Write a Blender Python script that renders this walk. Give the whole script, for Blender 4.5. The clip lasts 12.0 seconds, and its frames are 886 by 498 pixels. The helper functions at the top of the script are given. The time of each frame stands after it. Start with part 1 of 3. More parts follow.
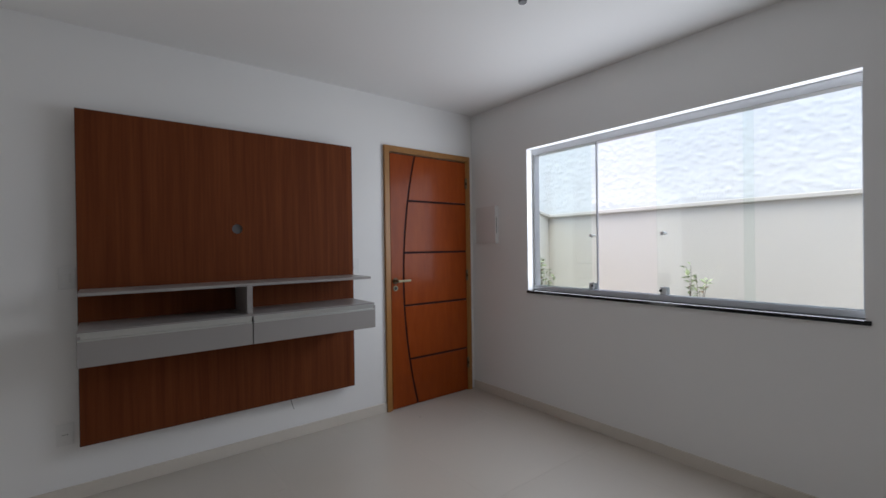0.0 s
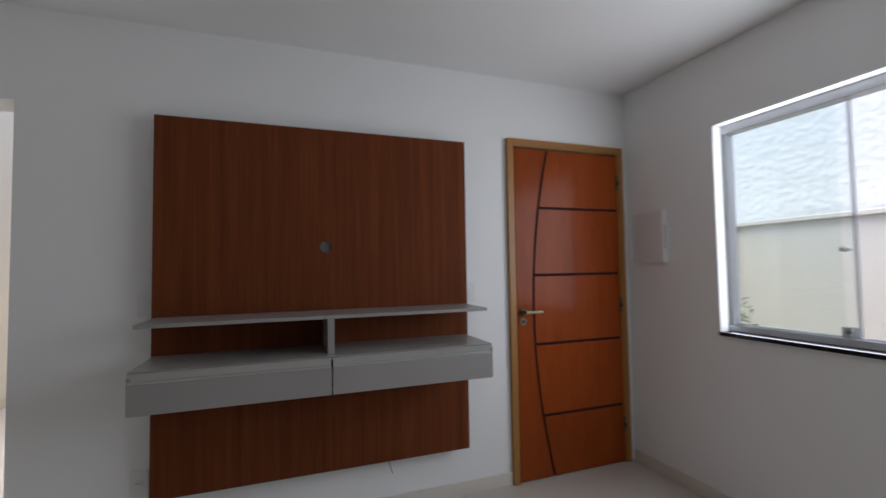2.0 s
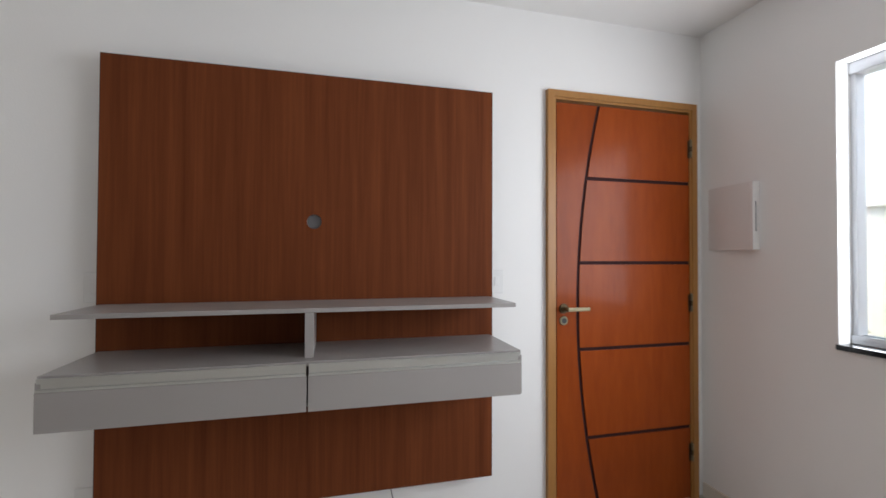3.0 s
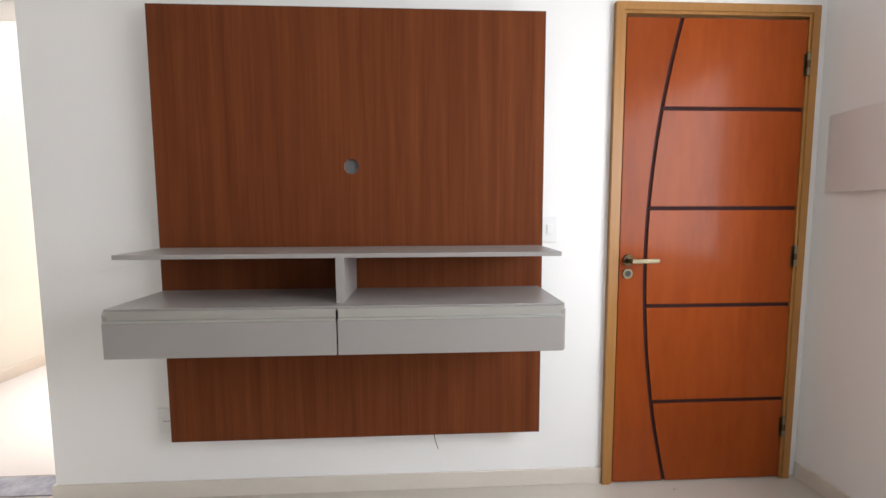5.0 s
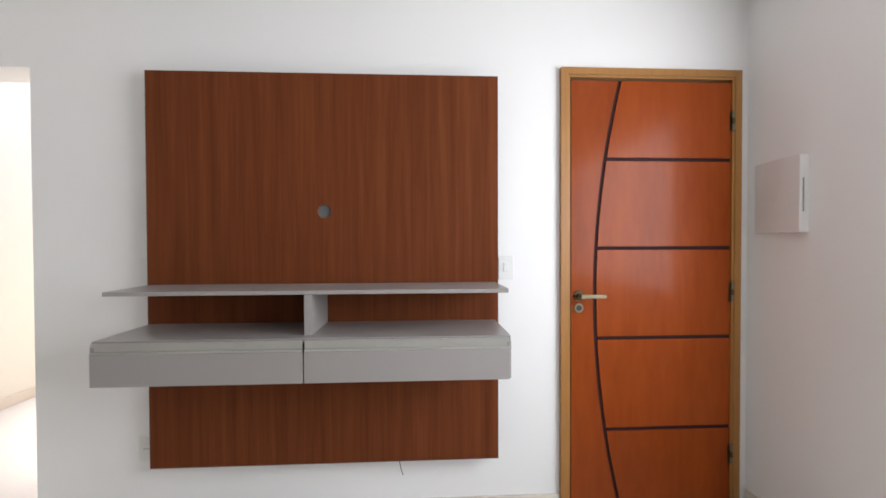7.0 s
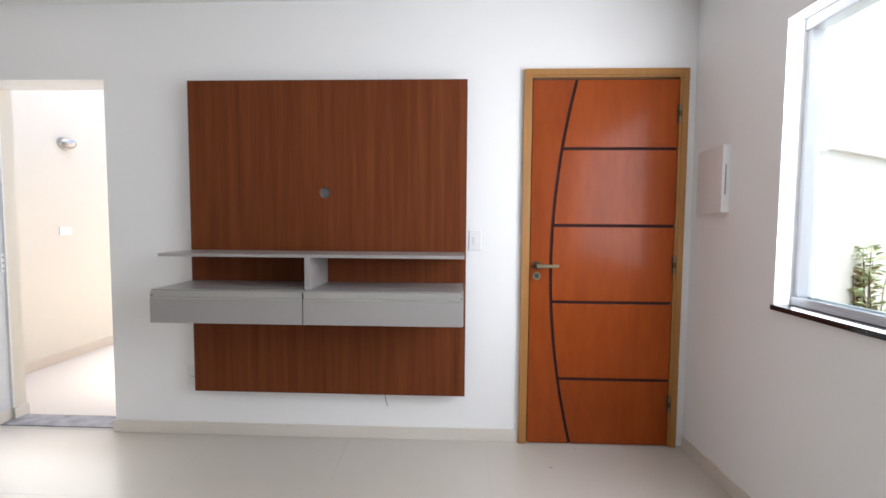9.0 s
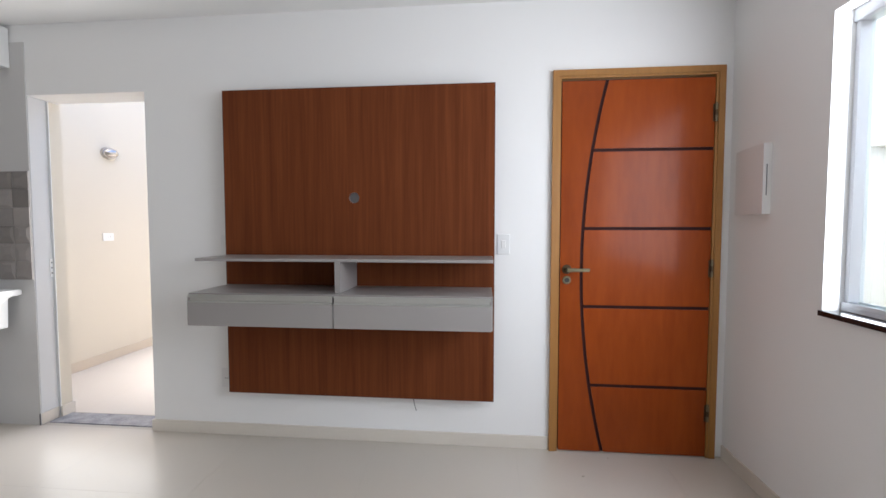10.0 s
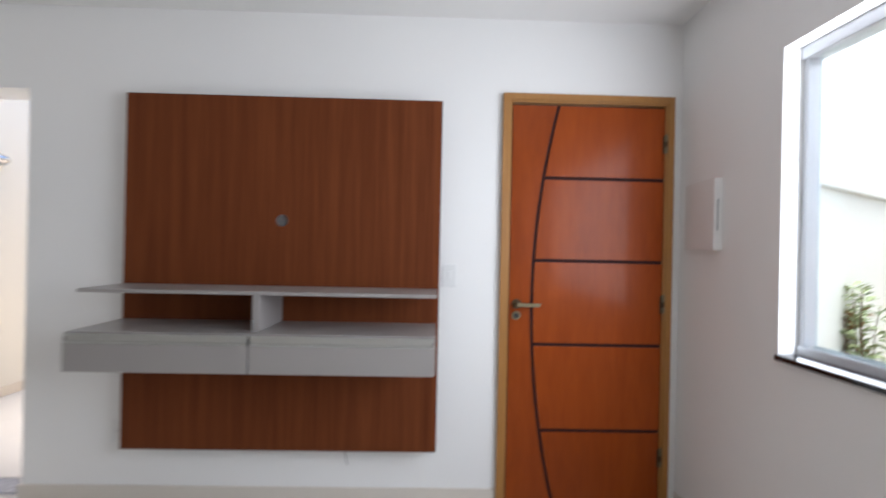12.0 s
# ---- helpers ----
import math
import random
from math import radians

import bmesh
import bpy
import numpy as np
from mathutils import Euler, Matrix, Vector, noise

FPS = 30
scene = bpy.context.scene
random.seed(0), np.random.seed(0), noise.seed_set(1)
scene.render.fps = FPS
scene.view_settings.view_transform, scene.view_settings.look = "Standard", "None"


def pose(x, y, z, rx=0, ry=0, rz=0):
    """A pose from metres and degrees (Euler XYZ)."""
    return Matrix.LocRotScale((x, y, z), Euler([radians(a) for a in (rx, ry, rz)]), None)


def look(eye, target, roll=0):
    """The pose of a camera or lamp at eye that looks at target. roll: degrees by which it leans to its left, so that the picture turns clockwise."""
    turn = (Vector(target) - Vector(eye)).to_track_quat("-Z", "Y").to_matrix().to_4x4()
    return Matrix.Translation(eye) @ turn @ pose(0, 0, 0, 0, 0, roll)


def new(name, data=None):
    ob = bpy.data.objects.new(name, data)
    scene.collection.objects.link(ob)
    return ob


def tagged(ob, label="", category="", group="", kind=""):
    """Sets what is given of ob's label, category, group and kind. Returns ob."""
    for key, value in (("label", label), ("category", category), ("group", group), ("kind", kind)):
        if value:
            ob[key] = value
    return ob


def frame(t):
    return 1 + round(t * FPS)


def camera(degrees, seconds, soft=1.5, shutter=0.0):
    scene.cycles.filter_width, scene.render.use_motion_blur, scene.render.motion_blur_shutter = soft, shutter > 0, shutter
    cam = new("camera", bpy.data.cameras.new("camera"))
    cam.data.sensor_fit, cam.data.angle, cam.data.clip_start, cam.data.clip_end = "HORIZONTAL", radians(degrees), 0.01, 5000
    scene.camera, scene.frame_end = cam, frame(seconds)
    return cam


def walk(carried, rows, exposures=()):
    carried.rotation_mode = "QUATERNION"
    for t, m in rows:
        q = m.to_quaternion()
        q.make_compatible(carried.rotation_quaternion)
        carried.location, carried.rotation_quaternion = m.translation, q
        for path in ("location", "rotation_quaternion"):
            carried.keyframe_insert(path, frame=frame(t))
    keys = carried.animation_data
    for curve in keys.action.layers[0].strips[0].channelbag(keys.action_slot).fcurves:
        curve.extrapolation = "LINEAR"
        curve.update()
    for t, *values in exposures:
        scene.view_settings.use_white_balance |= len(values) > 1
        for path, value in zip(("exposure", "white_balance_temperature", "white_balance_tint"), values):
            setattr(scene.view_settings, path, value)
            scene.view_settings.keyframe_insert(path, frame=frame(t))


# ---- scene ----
cam = camera(91.3, 12.0, shutter=0.5)
PATH = [
    (0, (-2.732, -3.052, 1.323), (-1.503, -1.474, 1.315), -0.8),
    (0.5, (-2.721, -3.047, 1.33), (-1.536, -1.436, 1.325), -1.2),
    (1, (-2.644, -2.903, 1.32), (-1.501, -1.262, 1.333), 0.3),
    (1.5, (-2.509, -2.675, 1.338), (-1.502, -0.948, 1.397), -0.7),
    (2, (-2.266, -2.43, 1.338), (-1.587, -0.55, 1.425), -0.9),
    (2.5, (-2.101, -2.184, 1.326), (-1.592, -0.25, 1.349), -1.0),
    (3, (-2.002, -1.982, 1.315), (-1.502, -0.046, 1.347), 0.2),
    (3.2, (-1.986, -1.934, 1.32), (-1.585, 0.025, 1.337), -0.3),
    (4.8, (-1.792, -1.896, 1.296), (-1.694, 0.096, 1.15), 0.1),
    (5, (-1.79, -1.899, 1.277), (-1.689, 0.09, 1.099), -0.2),
    (5.5, (-1.783, -1.901, 1.275), (-1.675, 0.088, 1.096), -0.2),
    (6, (-1.763, -1.901, 1.274), (-1.654, 0.087, 1.086), -0.8),
    (6.5, (-1.722, -1.918, 1.288), (-1.604, 0.072, 1.139), -0.8),
    (7, (-1.643, -2.085, 1.314), (-1.532, -0.088, 1.283), -0.2),
    (7.2, (-1.632, -2.177, 1.299), (-1.523, -0.182, 1.214), 1.3),
    (8.8, (-1.322, -2.511, 1.291), (-1.368, -0.515, 1.163), 0.2),
    (9, (-1.313, -2.516, 1.288), (-1.388, -0.521, 1.171), 0.4),
    (9.5, (-1.339, -2.515, 1.287), (-1.513, -0.525, 1.191), 0.2),
    (10, (-1.334, -2.51, 1.289), (-1.522, -0.521, 1.189), -0.0),
    (10.5, (-1.322, -2.498, 1.288), (-1.489, -0.508, 1.19), 0.1),
    (11, (-1.304, -2.49, 1.294), (-1.463, -0.5, 1.19), 0.1),
    (11.5, (-1.297, -2.45, 1.292), (-1.443, -0.457, 1.223), -0.0),
    (11.8, (-1.328, -2.363, 1.3), (-1.404, -0.365, 1.254), 0.1),
    (12, (-1.304, -2.28, 1.329), (-1.263, -0.28, 1.331), 1.2),
]
EXPOSURES = [(0, 1.02, 6080, 10), (1.5, 0.97, 6080, 10), (2.0, 1.02, 6080, 10), (2.5, 1.62, 6200, 10), (3.2, 2.0, 6340, 10), (4.8, 2.47, 6480, 10), (5.6, 2.47, 6480, 10), (7.2, 2.4, 6300, 10), (8.8, 2.4, 6180, 10), (9.6, 2.18, 6160, 10), (12, 2.07, 6080, 10)]
walk(cam, [(t, look(eye, target, roll)) for t, eye, target, roll in PATH], EXPOSURES)

# ---- world and light ----
SUN_UP, SUN_AZ = 70.0, 225.0          # degrees above the horizon; compass-like turn about z
world = bpy.data.worlds.new("sky")
scene.world = world
world.use_nodes = True
wn = world.node_tree
sky = wn.nodes.new("ShaderNodeTexSky")
sky.sky_type, sky.sun_disc = "NISHITA", False
sky.sun_elevation, sky.sun_rotation = radians(SUN_UP), radians(SUN_AZ)
sky.air_density, sky.dust_density, sky.ozone_density = 1.0, 4.0, 0.6
wn.nodes["Background"].inputs["Strength"].default_value = 0.15
wn.links.new(sky.outputs["Color"], wn.nodes["Background"].inputs["Color"])
sun = new("sun", bpy.data.lights.new("sun", "SUN"))
sun.data.energy, sun.data.angle, sun.data.color = 1.5, radians(30), (1.0, 0.97, 0.93)
sun.matrix_world = look((0, 0, 8), Vector((0, 0, 8)) - Vector((math.sin(radians(SUN_AZ)) * math.cos(radians(SUN_UP)), math.cos(radians(SUN_AZ)) * math.cos(radians(SUN_UP)), math.sin(radians(SUN_UP)))))


def window_light(name, at, towards, wide, high, watts, colour):
    """A lamp that fills an opening in the outer wall and stands in for the sky beyond it."""
    ob = new(name, bpy.data.lights.new(name, "AREA"))
    ob.data.shape, ob.data.size, ob.data.size_y, ob.data.energy = "RECTANGLE", wide, high, watts
    ob.data.color = colour
    ob.matrix_world = look(at, towards)
    return ob


window_light("window_daylight", (0.064, -1.675, 1.540), (-1.0, -1.675, 1.540), 1.98, 1.14, 10.2, (0.92, 0.95, 1.0))
window_light("doorway_daylight", (-3.807, -0.004, 1.14), (-3.807, -1.0, 1.14), 0.78, 1.90, 3.0, (1.0, 0.965, 0.91))


# ---- materials ----
def material(name, base, rough=0.6, metal=0.0, vary=0.06, scale=6.0, grain=60.0, bump=0.02, coat=0.0, stretch=(1, 1, 1), second=None, spread=0.0, specular=0.5, rough_vary=0.08, contrast=0.0, coat_rough=0.18):
    """A procedural surface: a broad and a fine noise vary the colour and the gloss; the fine one gives relief."""
    m = bpy.data.materials.new(name)
    m.use_nodes = True
    nt = m.node_tree
    n, link = nt.nodes, nt.links.new
    b = n["Principled BSDF"]
    co, mp = n.new("ShaderNodeTexCoord"), n.new("ShaderNodeMapping")
    mp.inputs["Scale"].default_value = stretch
    link(co.outputs["Object"], mp.inputs["Vector"])
    broad, fine = n.new("ShaderNodeTexNoise"), n.new("ShaderNodeTexNoise")
    for tex, s, d in ((broad, scale, 4.0), (fine, grain, 6.0)):
        tex.inputs["Scale"].default_value, tex.inputs["Detail"].default_value = s, d
        link(mp.outputs["Vector"], tex.inputs["Vector"])
    mix = n.new("ShaderNodeMix")
    mix.data_type = "RGBA"
    dark = second or tuple(c * (1 - 2 * vary) for c in base)
    mix.inputs["A"].default_value, mix.inputs["B"].default_value = (*dark, 1), (*base, 1)
    add = n.new("ShaderNodeMath")
    add.operation = "MULTIPLY_ADD"
    add.inputs[1].default_value, add.inputs[2].default_value = 0.45, 0.0
    link(fine.outputs["Fac"], add.inputs[0])
    tot = n.new("ShaderNodeMath")
    tot.operation = "MULTIPLY_ADD"
    tot.inputs[1].default_value = 0.75
    link(broad.outputs["Fac"], tot.inputs[0])
    link(add.outputs[0], tot.inputs[2])
    share = tot.outputs[0]
    if contrast:
        span = n.new("ShaderNodeMapRange")
        span.inputs["From Min"].default_value, span.inputs["From Max"].default_value = 0.6 - contrast, 0.6 + contrast
        link(share, span.inputs["Value"])
        share = span.outputs["Result"]
    link(share, mix.inputs["Factor"])
    col = mix.outputs["Result"]
    if spread:
        info, hsv, ran = n.new("ShaderNodeObjectInfo"), n.new("ShaderNodeHueSaturation"), n.new("ShaderNodeMapRange")
        ran.inputs["To Min"].default_value, ran.inputs["To Max"].default_value = 1 - spread, 1 + spread
        link(info.outputs["Random"], ran.inputs["Value"])
        link(ran.outputs["Result"], hsv.inputs["Value"])
        link(col, hsv.inputs["Color"])
        col = hsv.outputs["Color"]
    link(col, b.inputs["Base Color"])
    rr = n.new("ShaderNodeMapRange")
    rr.inputs["To Min"].default_value, rr.inputs["To Max"].default_value = max(0.02, rough - rough_vary), min(1, rough + rough_vary)
    link(broad.outputs["Fac"], rr.inputs["Value"])
    link(rr.outputs["Result"], b.inputs["Roughness"])
    b.inputs["Metallic"].default_value = metal
    b.inputs["Coat Weight"].default_value = coat
    b.inputs["Coat Roughness"].default_value = coat_rough
    b.inputs["Specular IOR Level"].default_value = specular
    if bump:
        bp = n.new("ShaderNodeBump")
        bp.inputs["Strength"].default_value, bp.inputs["Distance"].default_value = min(1.0, bump * 10), 0.002
        link(fine.outputs["Fac"], bp.inputs["Height"])
        link(bp.outputs["Normal"], b.inputs["Normal"])
    return m


M_WALL = material("wall_paint", (0.866, 0.859, 0.846), 0.75, vary=0.02, scale=1.3, grain=140, bump=0.02)
M_GREYPAINT = material("light_grey_paint", (0.60, 0.59, 0.58), 0.7, vary=0.03, scale=1.3, grain=140, bump=0.02)
M_CEIL = material("ceiling_paint", (0.86, 0.85, 0.835), 0.85, vary=0.02, scale=1.0, grain=90, bump=0.02)
M_FLOOR = material("porcelain_tile", (0.565, 0.515, 0.45), 0.33, vary=0.02, scale=1.2, grain=35, bump=0.0, spread=0.008, rough_vary=0.03, specular=0.9)
M_GROUT = material("grout", (0.56, 0.51, 0.445), 0.7, vary=0.05)
M_SKIRT = material("skirting_tile", (0.71, 0.655, 0.58), 0.35, vary=0.05, scale=3, grain=40, bump=0.004)
M_PANEL = material("walnut_laminate", (0.174, 0.0503, 0.0164), 0.6, vary=0.2, scale=2.8, grain=9.0, bump=0.012, stretch=(9, 9, 0.3), second=(0.103, 0.0262, 0.0088), specular=0.08, contrast=0.22)
M_EDGE = material("dark_edging", (0.035, 0.014, 0.009), 0.5, vary=0.1)
M_GREY = material("grey_lacquer", (0.315, 0.293, 0.280), 0.32, vary=0.03, scale=3, grain=200, bump=0.006)
M_ALU = material("brushed_aluminium", (0.56, 0.565, 0.545), 0.36, metal=0.9, vary=0.05, grain=80, stretch=(1, 20, 20), bump=0.01)
M_DOOR = material("varnished_door_wood", (0.318, 0.0645, 0.0090), 0.32, vary=0.2, scale=1.5, grain=9.0, bump=0.004, coat=0.10, coat_rough=0.11, contrast=0.3, stretch=(4, 4, 0.7), specular=0.1, second=(0.205, 0.0355, 0.0054), spread=0.07)
M_FRAME = material("door_frame_wood", (0.41, 0.195, 0.046), 0.42, vary=0.2, scale=3.0, grain=9.0, bump=0.02, stretch=(14, 14, 0.8), second=(0.25, 0.105, 0.024))
M_INLAY = material("dark_inlay_and_gap", (0.042, 0.0155, 0.0155), 0.7, vary=0.2, bump=0.01, specular=0.12)
M_BRASS = material("aged_brass", (0.24, 0.205, 0.13), 0.38, metal=1.0, vary=0.15, scale=30, grain=150)
M_DARKMETAL = material("hinge_metal", (0.12, 0.085, 0.05), 0.4, metal=1.0, vary=0.2, scale=30, grain=150)
M_WHITEPL = material("white_plastic", (0.80, 0.80, 0.79), 0.4, vary=0.02, bump=0.0)
M_OFFWHITE = material("aged_white_plastic", (0.80, 0.78, 0.765), 0.5, vary=0.02, bump=0.0)
M_SLOT = material("black_plastic", (0.02, 0.02, 0.02), 0.5, vary=0.1, bump=0.0)
M_EDGEGREY = material("grey_shadow_gap", (0.16, 0.16, 0.165), 0.5, vary=0.05, bump=0.0)
M_CAP = material("grey_cable_cap", (0.125, 0.122, 0.122), 0.5, vary=0.05, bump=0.0)
M_LOCK = material("satin_lock_metal", (0.72, 0.73, 0.74), 0.35, metal=0.4, vary=0.05, grain=80, bump=0.005)
M_WINFR = material("white_aluminium", (0.72, 0.74, 0.78), 0.38, metal=0.15, vary=0.03, scale=5, grain=120, bump=0.004)
M_GRANITE = material("black_granite", (0.022, 0.022, 0.024), 0.1, vary=0.3, scale=20, grain=300, bump=0.0, specular=0.45, rough_vary=0.02)
M_GREYGRAN = material("grey_granite", (0.42, 0.42, 0.44), 0.4, vary=0.3, scale=14, grain=120, bump=0.01, second=(0.17, 0.17, 0.19), contrast=0.2)
M_BEIGE = material("beige_masonry_paint", (0.65, 0.60, 0.505), 0.85, vary=0.03, scale=1.2, grain=120, bump=0.05)
M_GARDEN = material("pale_garden_wall_paint", (0.72, 0.69, 0.64), 0.85, vary=0.03, scale=1.2, grain=120, bump=0.05)
M_YARDFL = material("yard_tile", (0.64, 0.585, 0.515), 0.5, vary=0.05, scale=2, grain=60, bump=0.01, spread=0.02)
# Greyer than the wall paint: the reveal's shade is put into this colour.
M_JAMBSHADE = material("jamb_shade_grey", (0.60, 0.61, 0.62), 0.5, vary=0.03, scale=5, grain=120, bump=0.004)
M_ROUGH = material("rough_white_render", (0.80, 0.815, 0.835), 0.9, vary=0.06, scale=5, grain=45, bump=0.08)
M_YARDSK = material("yard_skirting_tile", (0.60, 0.52, 0.42), 0.4, vary=0.05, scale=3, grain=40, bump=0.004)
M_CONC = material("yard_concrete", (0.42, 0.40, 0.37), 0.9, vary=0.12, scale=2, grain=50, bump=0.06)
M_SOIL = material("soil", (0.10, 0.065, 0.04), 0.95, vary=0.3, scale=10, grain=70, bump=0.1)
M_TILE = material("relief_wall_tile", (0.285, 0.258, 0.242), 0.35, vary=0.1, scale=12, grain=60, bump=0.01, spread=0.34)
M_TANK = material("white_ceramic", (0.82, 0.82, 0.81), 0.2, vary=0.02, bump=0.0)
M_LEAF = material("shrub_leaf", (0.34, 0.40, 0.22), 0.5, vary=0.25, scale=9, grain=60, bump=0.01, second=(0.20, 0.26, 0.11))
M_LEAF2 = material("young_leaf", (0.30, 0.17, 0.06), 0.45, vary=0.2, scale=9, grain=60, bump=0.01)
M_BARK = material("shrub_bark", (0.12, 0.085, 0.055), 0.9, vary=0.25, scale=20, grain=120, bump=0.08)
M_CHROME = material("lamp_chrome", (0.50, 0.48, 0.46), 0.2, metal=1.0, vary=0.05, bump=0.0)
M_GROUTK = material("pale_grout", (0.45, 0.43, 0.41), 0.9, vary=0.1)


def glass(name, tint):
    m = bpy.data.materials.new(name)
    m.use_nodes = True
    nt = m.node_tree
    n, link = nt.nodes, nt.links.new
    clear, gloss, mix, fr = n.new("ShaderNodeBsdfTransparent"), n.new("ShaderNodeBsdfGlossy"), n.new("ShaderNodeMixShader"), n.new("ShaderNodeLayerWeight")
    clear.inputs["Color"].default_value = (*tint, 1)
    gloss.inputs["Roughness"].default_value = 0.02
    fr.inputs["Blend"].default_value = 0.5
    power, scaled = n.new("ShaderNodeMath"), n.new("ShaderNodeMath")
    power.operation, scaled.operation = "POWER", "MULTIPLY_ADD"
    power.inputs[1].default_value, scaled.inputs[1].default_value, scaled.inputs[2].default_value = 4.0, 0.6, 0.03
    link(fr.outputs["Facing"], power.inputs[0])
    link(power.outputs[0], scaled.inputs[0])
    link(scaled.outputs[0], mix.inputs["Fac"])
    link(clear.outputs[0], mix.inputs[1])
    link(gloss.outputs[0], mix.inputs[2])
    link(mix.outputs[0], n["Material Output"].inputs["Surface"])
    return m


M_GLASS = glass("window_glass", (0.962, 0.985, 0.975))


# ---- building helpers ----
def add_box(bm, x0, x1, y0, y1, z0, z1, bevel=0.0, seg=2):
    made = bmesh.ops.create_cube(bm, size=1, matrix=Matrix.Translation(((x0 + x1) / 2, (y0 + y1) / 2, (z0 + z1) / 2)) @ Matrix.Diagonal((abs(x1 - x0), abs(y1 - y0), abs(z1 - z0), 1)))
    if bevel:
        edges = {e for v in made["verts"] for e in v.link_edges}
        bmesh.ops.bevel(bm, geom=list(edges), offset=bevel, segments=seg, affect="EDGES", profile=0.5)
    return bm


def boxes(*rows, bevel=0.0):
    bm = bmesh.new()
    for row in rows:
        add_box(bm, *row, bevel=bevel)
    return bm


def add_rod(bm, a, b, r0, r1=None, seg=16):
    """A round bar from a to b, with its ends closed."""
    a, b = Vector(a), Vector(b)
    turn = (b - a).to_track_quat("Z", "Y").to_matrix().to_4x4()
    bmesh.ops.create_cone(bm, cap_ends=True, segments=seg, radius1=r0, radius2=r0 if r1 is None else r1, depth=(b - a).length, matrix=Matrix.Translation((a + b) / 2) @ turn)
    return bm


def add_prism(bm, outline, axis, lo, hi):
    """An outline of (u, v), in order, made solid along an axis from lo to hi."""
    def at(u, v, w):
        return {"x": (w, u, v), "y": (u, w, v), "z": (u, v, w)}[axis]
    low, high = [bm.verts.new(at(u, v, lo)) for u, v in outline], [bm.verts.new(at(u, v, hi)) for u, v in outline]
    bm.faces.new(low)
    bm.faces.new(high[::-1])
    for i in range(len(outline)):
        j = (i + 1) % len(outline)
        bm.faces.new((low[i], high[i], high[j], low[j]))
    bmesh.ops.recalc_face_normals(bm, faces=bm.faces[:])
    return bm


def to_mesh(name, bm, mat, smooth=False):
    me = bpy.data.meshes.new(name)
    bm.to_mesh(me)
    bm.free()
    me.materials.append(mat)
    if smooth:
        me.polygons.foreach_set("use_smooth", [True] * len(me.polygons))
    return me


def base_of(ob):
    while ob.parent:
        ob = ob.parent
    return ob.location.copy()


def part(name, bm, mat, parent, label="", smooth=False):
    """One mesh, given in world places, under a thing or a part."""
    bmesh.ops.translate(bm, verts=bm.verts[:], vec=-base_of(parent))
    ob = new(name, to_mesh(name, bm, mat, smooth))
    ob.parent = parent
    return tagged(ob, label)


def thing(name, at, label, category, group=""):
    ob = new(name)
    ob.location = at
    ob.empty_display_size = 0.1
    return tagged(ob, label, category, group)


def setting(name, bm, mat, label="", category="", smooth=False):
    return tagged(new(name, to_mesh(name, bm, mat, smooth)), label, category, kind="structure")


# ---- the room ----
XW, YS, CEIL = -6.4, -4.2, 2.55              # far kitchen side, back wall, ceiling height
OX0, OX1, OTOP = -4.205, -3.408, 2.118       # doorway to the side yard
WY0, WY1, WZ0, WZ1 = -2.675, -0.675, 0.962, 2.118
DX0, DX1, DTOP = -0.930, -0.058, 2.135       # hole for the entrance door

setting("wall_north", boxes(
    (XW, OX0, 0, 0.2, 0, CEIL), (OX0, OX1, 0, 0.2, OTOP, CEIL), (OX1, DX0, 0, 0.2, 0, CEIL), (DX0, DX1, 0, 0.2, DTOP, CEIL), (DX1, 0, 0, 0.2, 0, CEIL)),
    M_WALL, "white painted plaster wall with two doorways", "wall")
setting("wall_kitchen_paint", boxes((XW, OX0, -0.005, 0, 0, 2.445)), M_GREYPAINT, "light grey painted kitchen wall face", "wall")
setting("wall_east", boxes(
    (0, 0.15, WY1, 0.2, 0, CEIL), (0, 0.15, YS, WY0, 0, CEIL), (0, 0.15, WY0, WY1, 0, WZ0 - 0.022), (0, 0.15, WY0, WY1, WZ1, CEIL)),
    M_WALL, "white painted plaster wall with a wide window opening", "wall")
# Unseen closing walls; their distances XW and YS tune the bounced light.
setting("wall_south", boxes((XW, 0.15, YS - 0.2, YS, 0, CEIL)), M_WALL, "plain unseen white back wall added to close the room", "wall")
setting("wall_west", boxes((XW - 0.2, XW, YS - 0.2, 0.2, 0, CEIL)), M_WALL, "plain unseen white side wall added to close the room", "wall")
# Thickened unseen to 3.0 m, so the house casts shade into the garden.
setting("ceiling", boxes((XW - 0.2, 0.2, YS - 0.2, 0.2, CEIL, CEIL + 0.45)), M_CEIL, "smooth white plaster ceiling", "ceiling")
floor = setting("floor", boxes((XW - 0.2, 0.2, YS - 0.2, 0.2, -0.12, -0.003)), M_GROUT, "beige polished porcelain tile floor", "floor")

SK = 0.075
skirt = boxes((OX1 - 0.012, -0.957, -0.012, 0, 0, SK), (OX1 - 0.012, OX1, 0, 0.19, 0, SK), bevel=0.002)
setting("baseboard_north", skirt, M_SKIRT, "beige porcelain skirting strip", "skirting")
setting("baseboard_east", boxes((-0.012, 0, YS, -0.012, 0, SK), bevel=0.002), M_SKIRT, "beige porcelain skirting strip", "skirting")
setting("baseboard_south", boxes((XW, -0.014, YS, YS + 0.012, 0, SK), bevel=0.002), M_SKIRT, "beige porcelain skirting strip", "skirting")
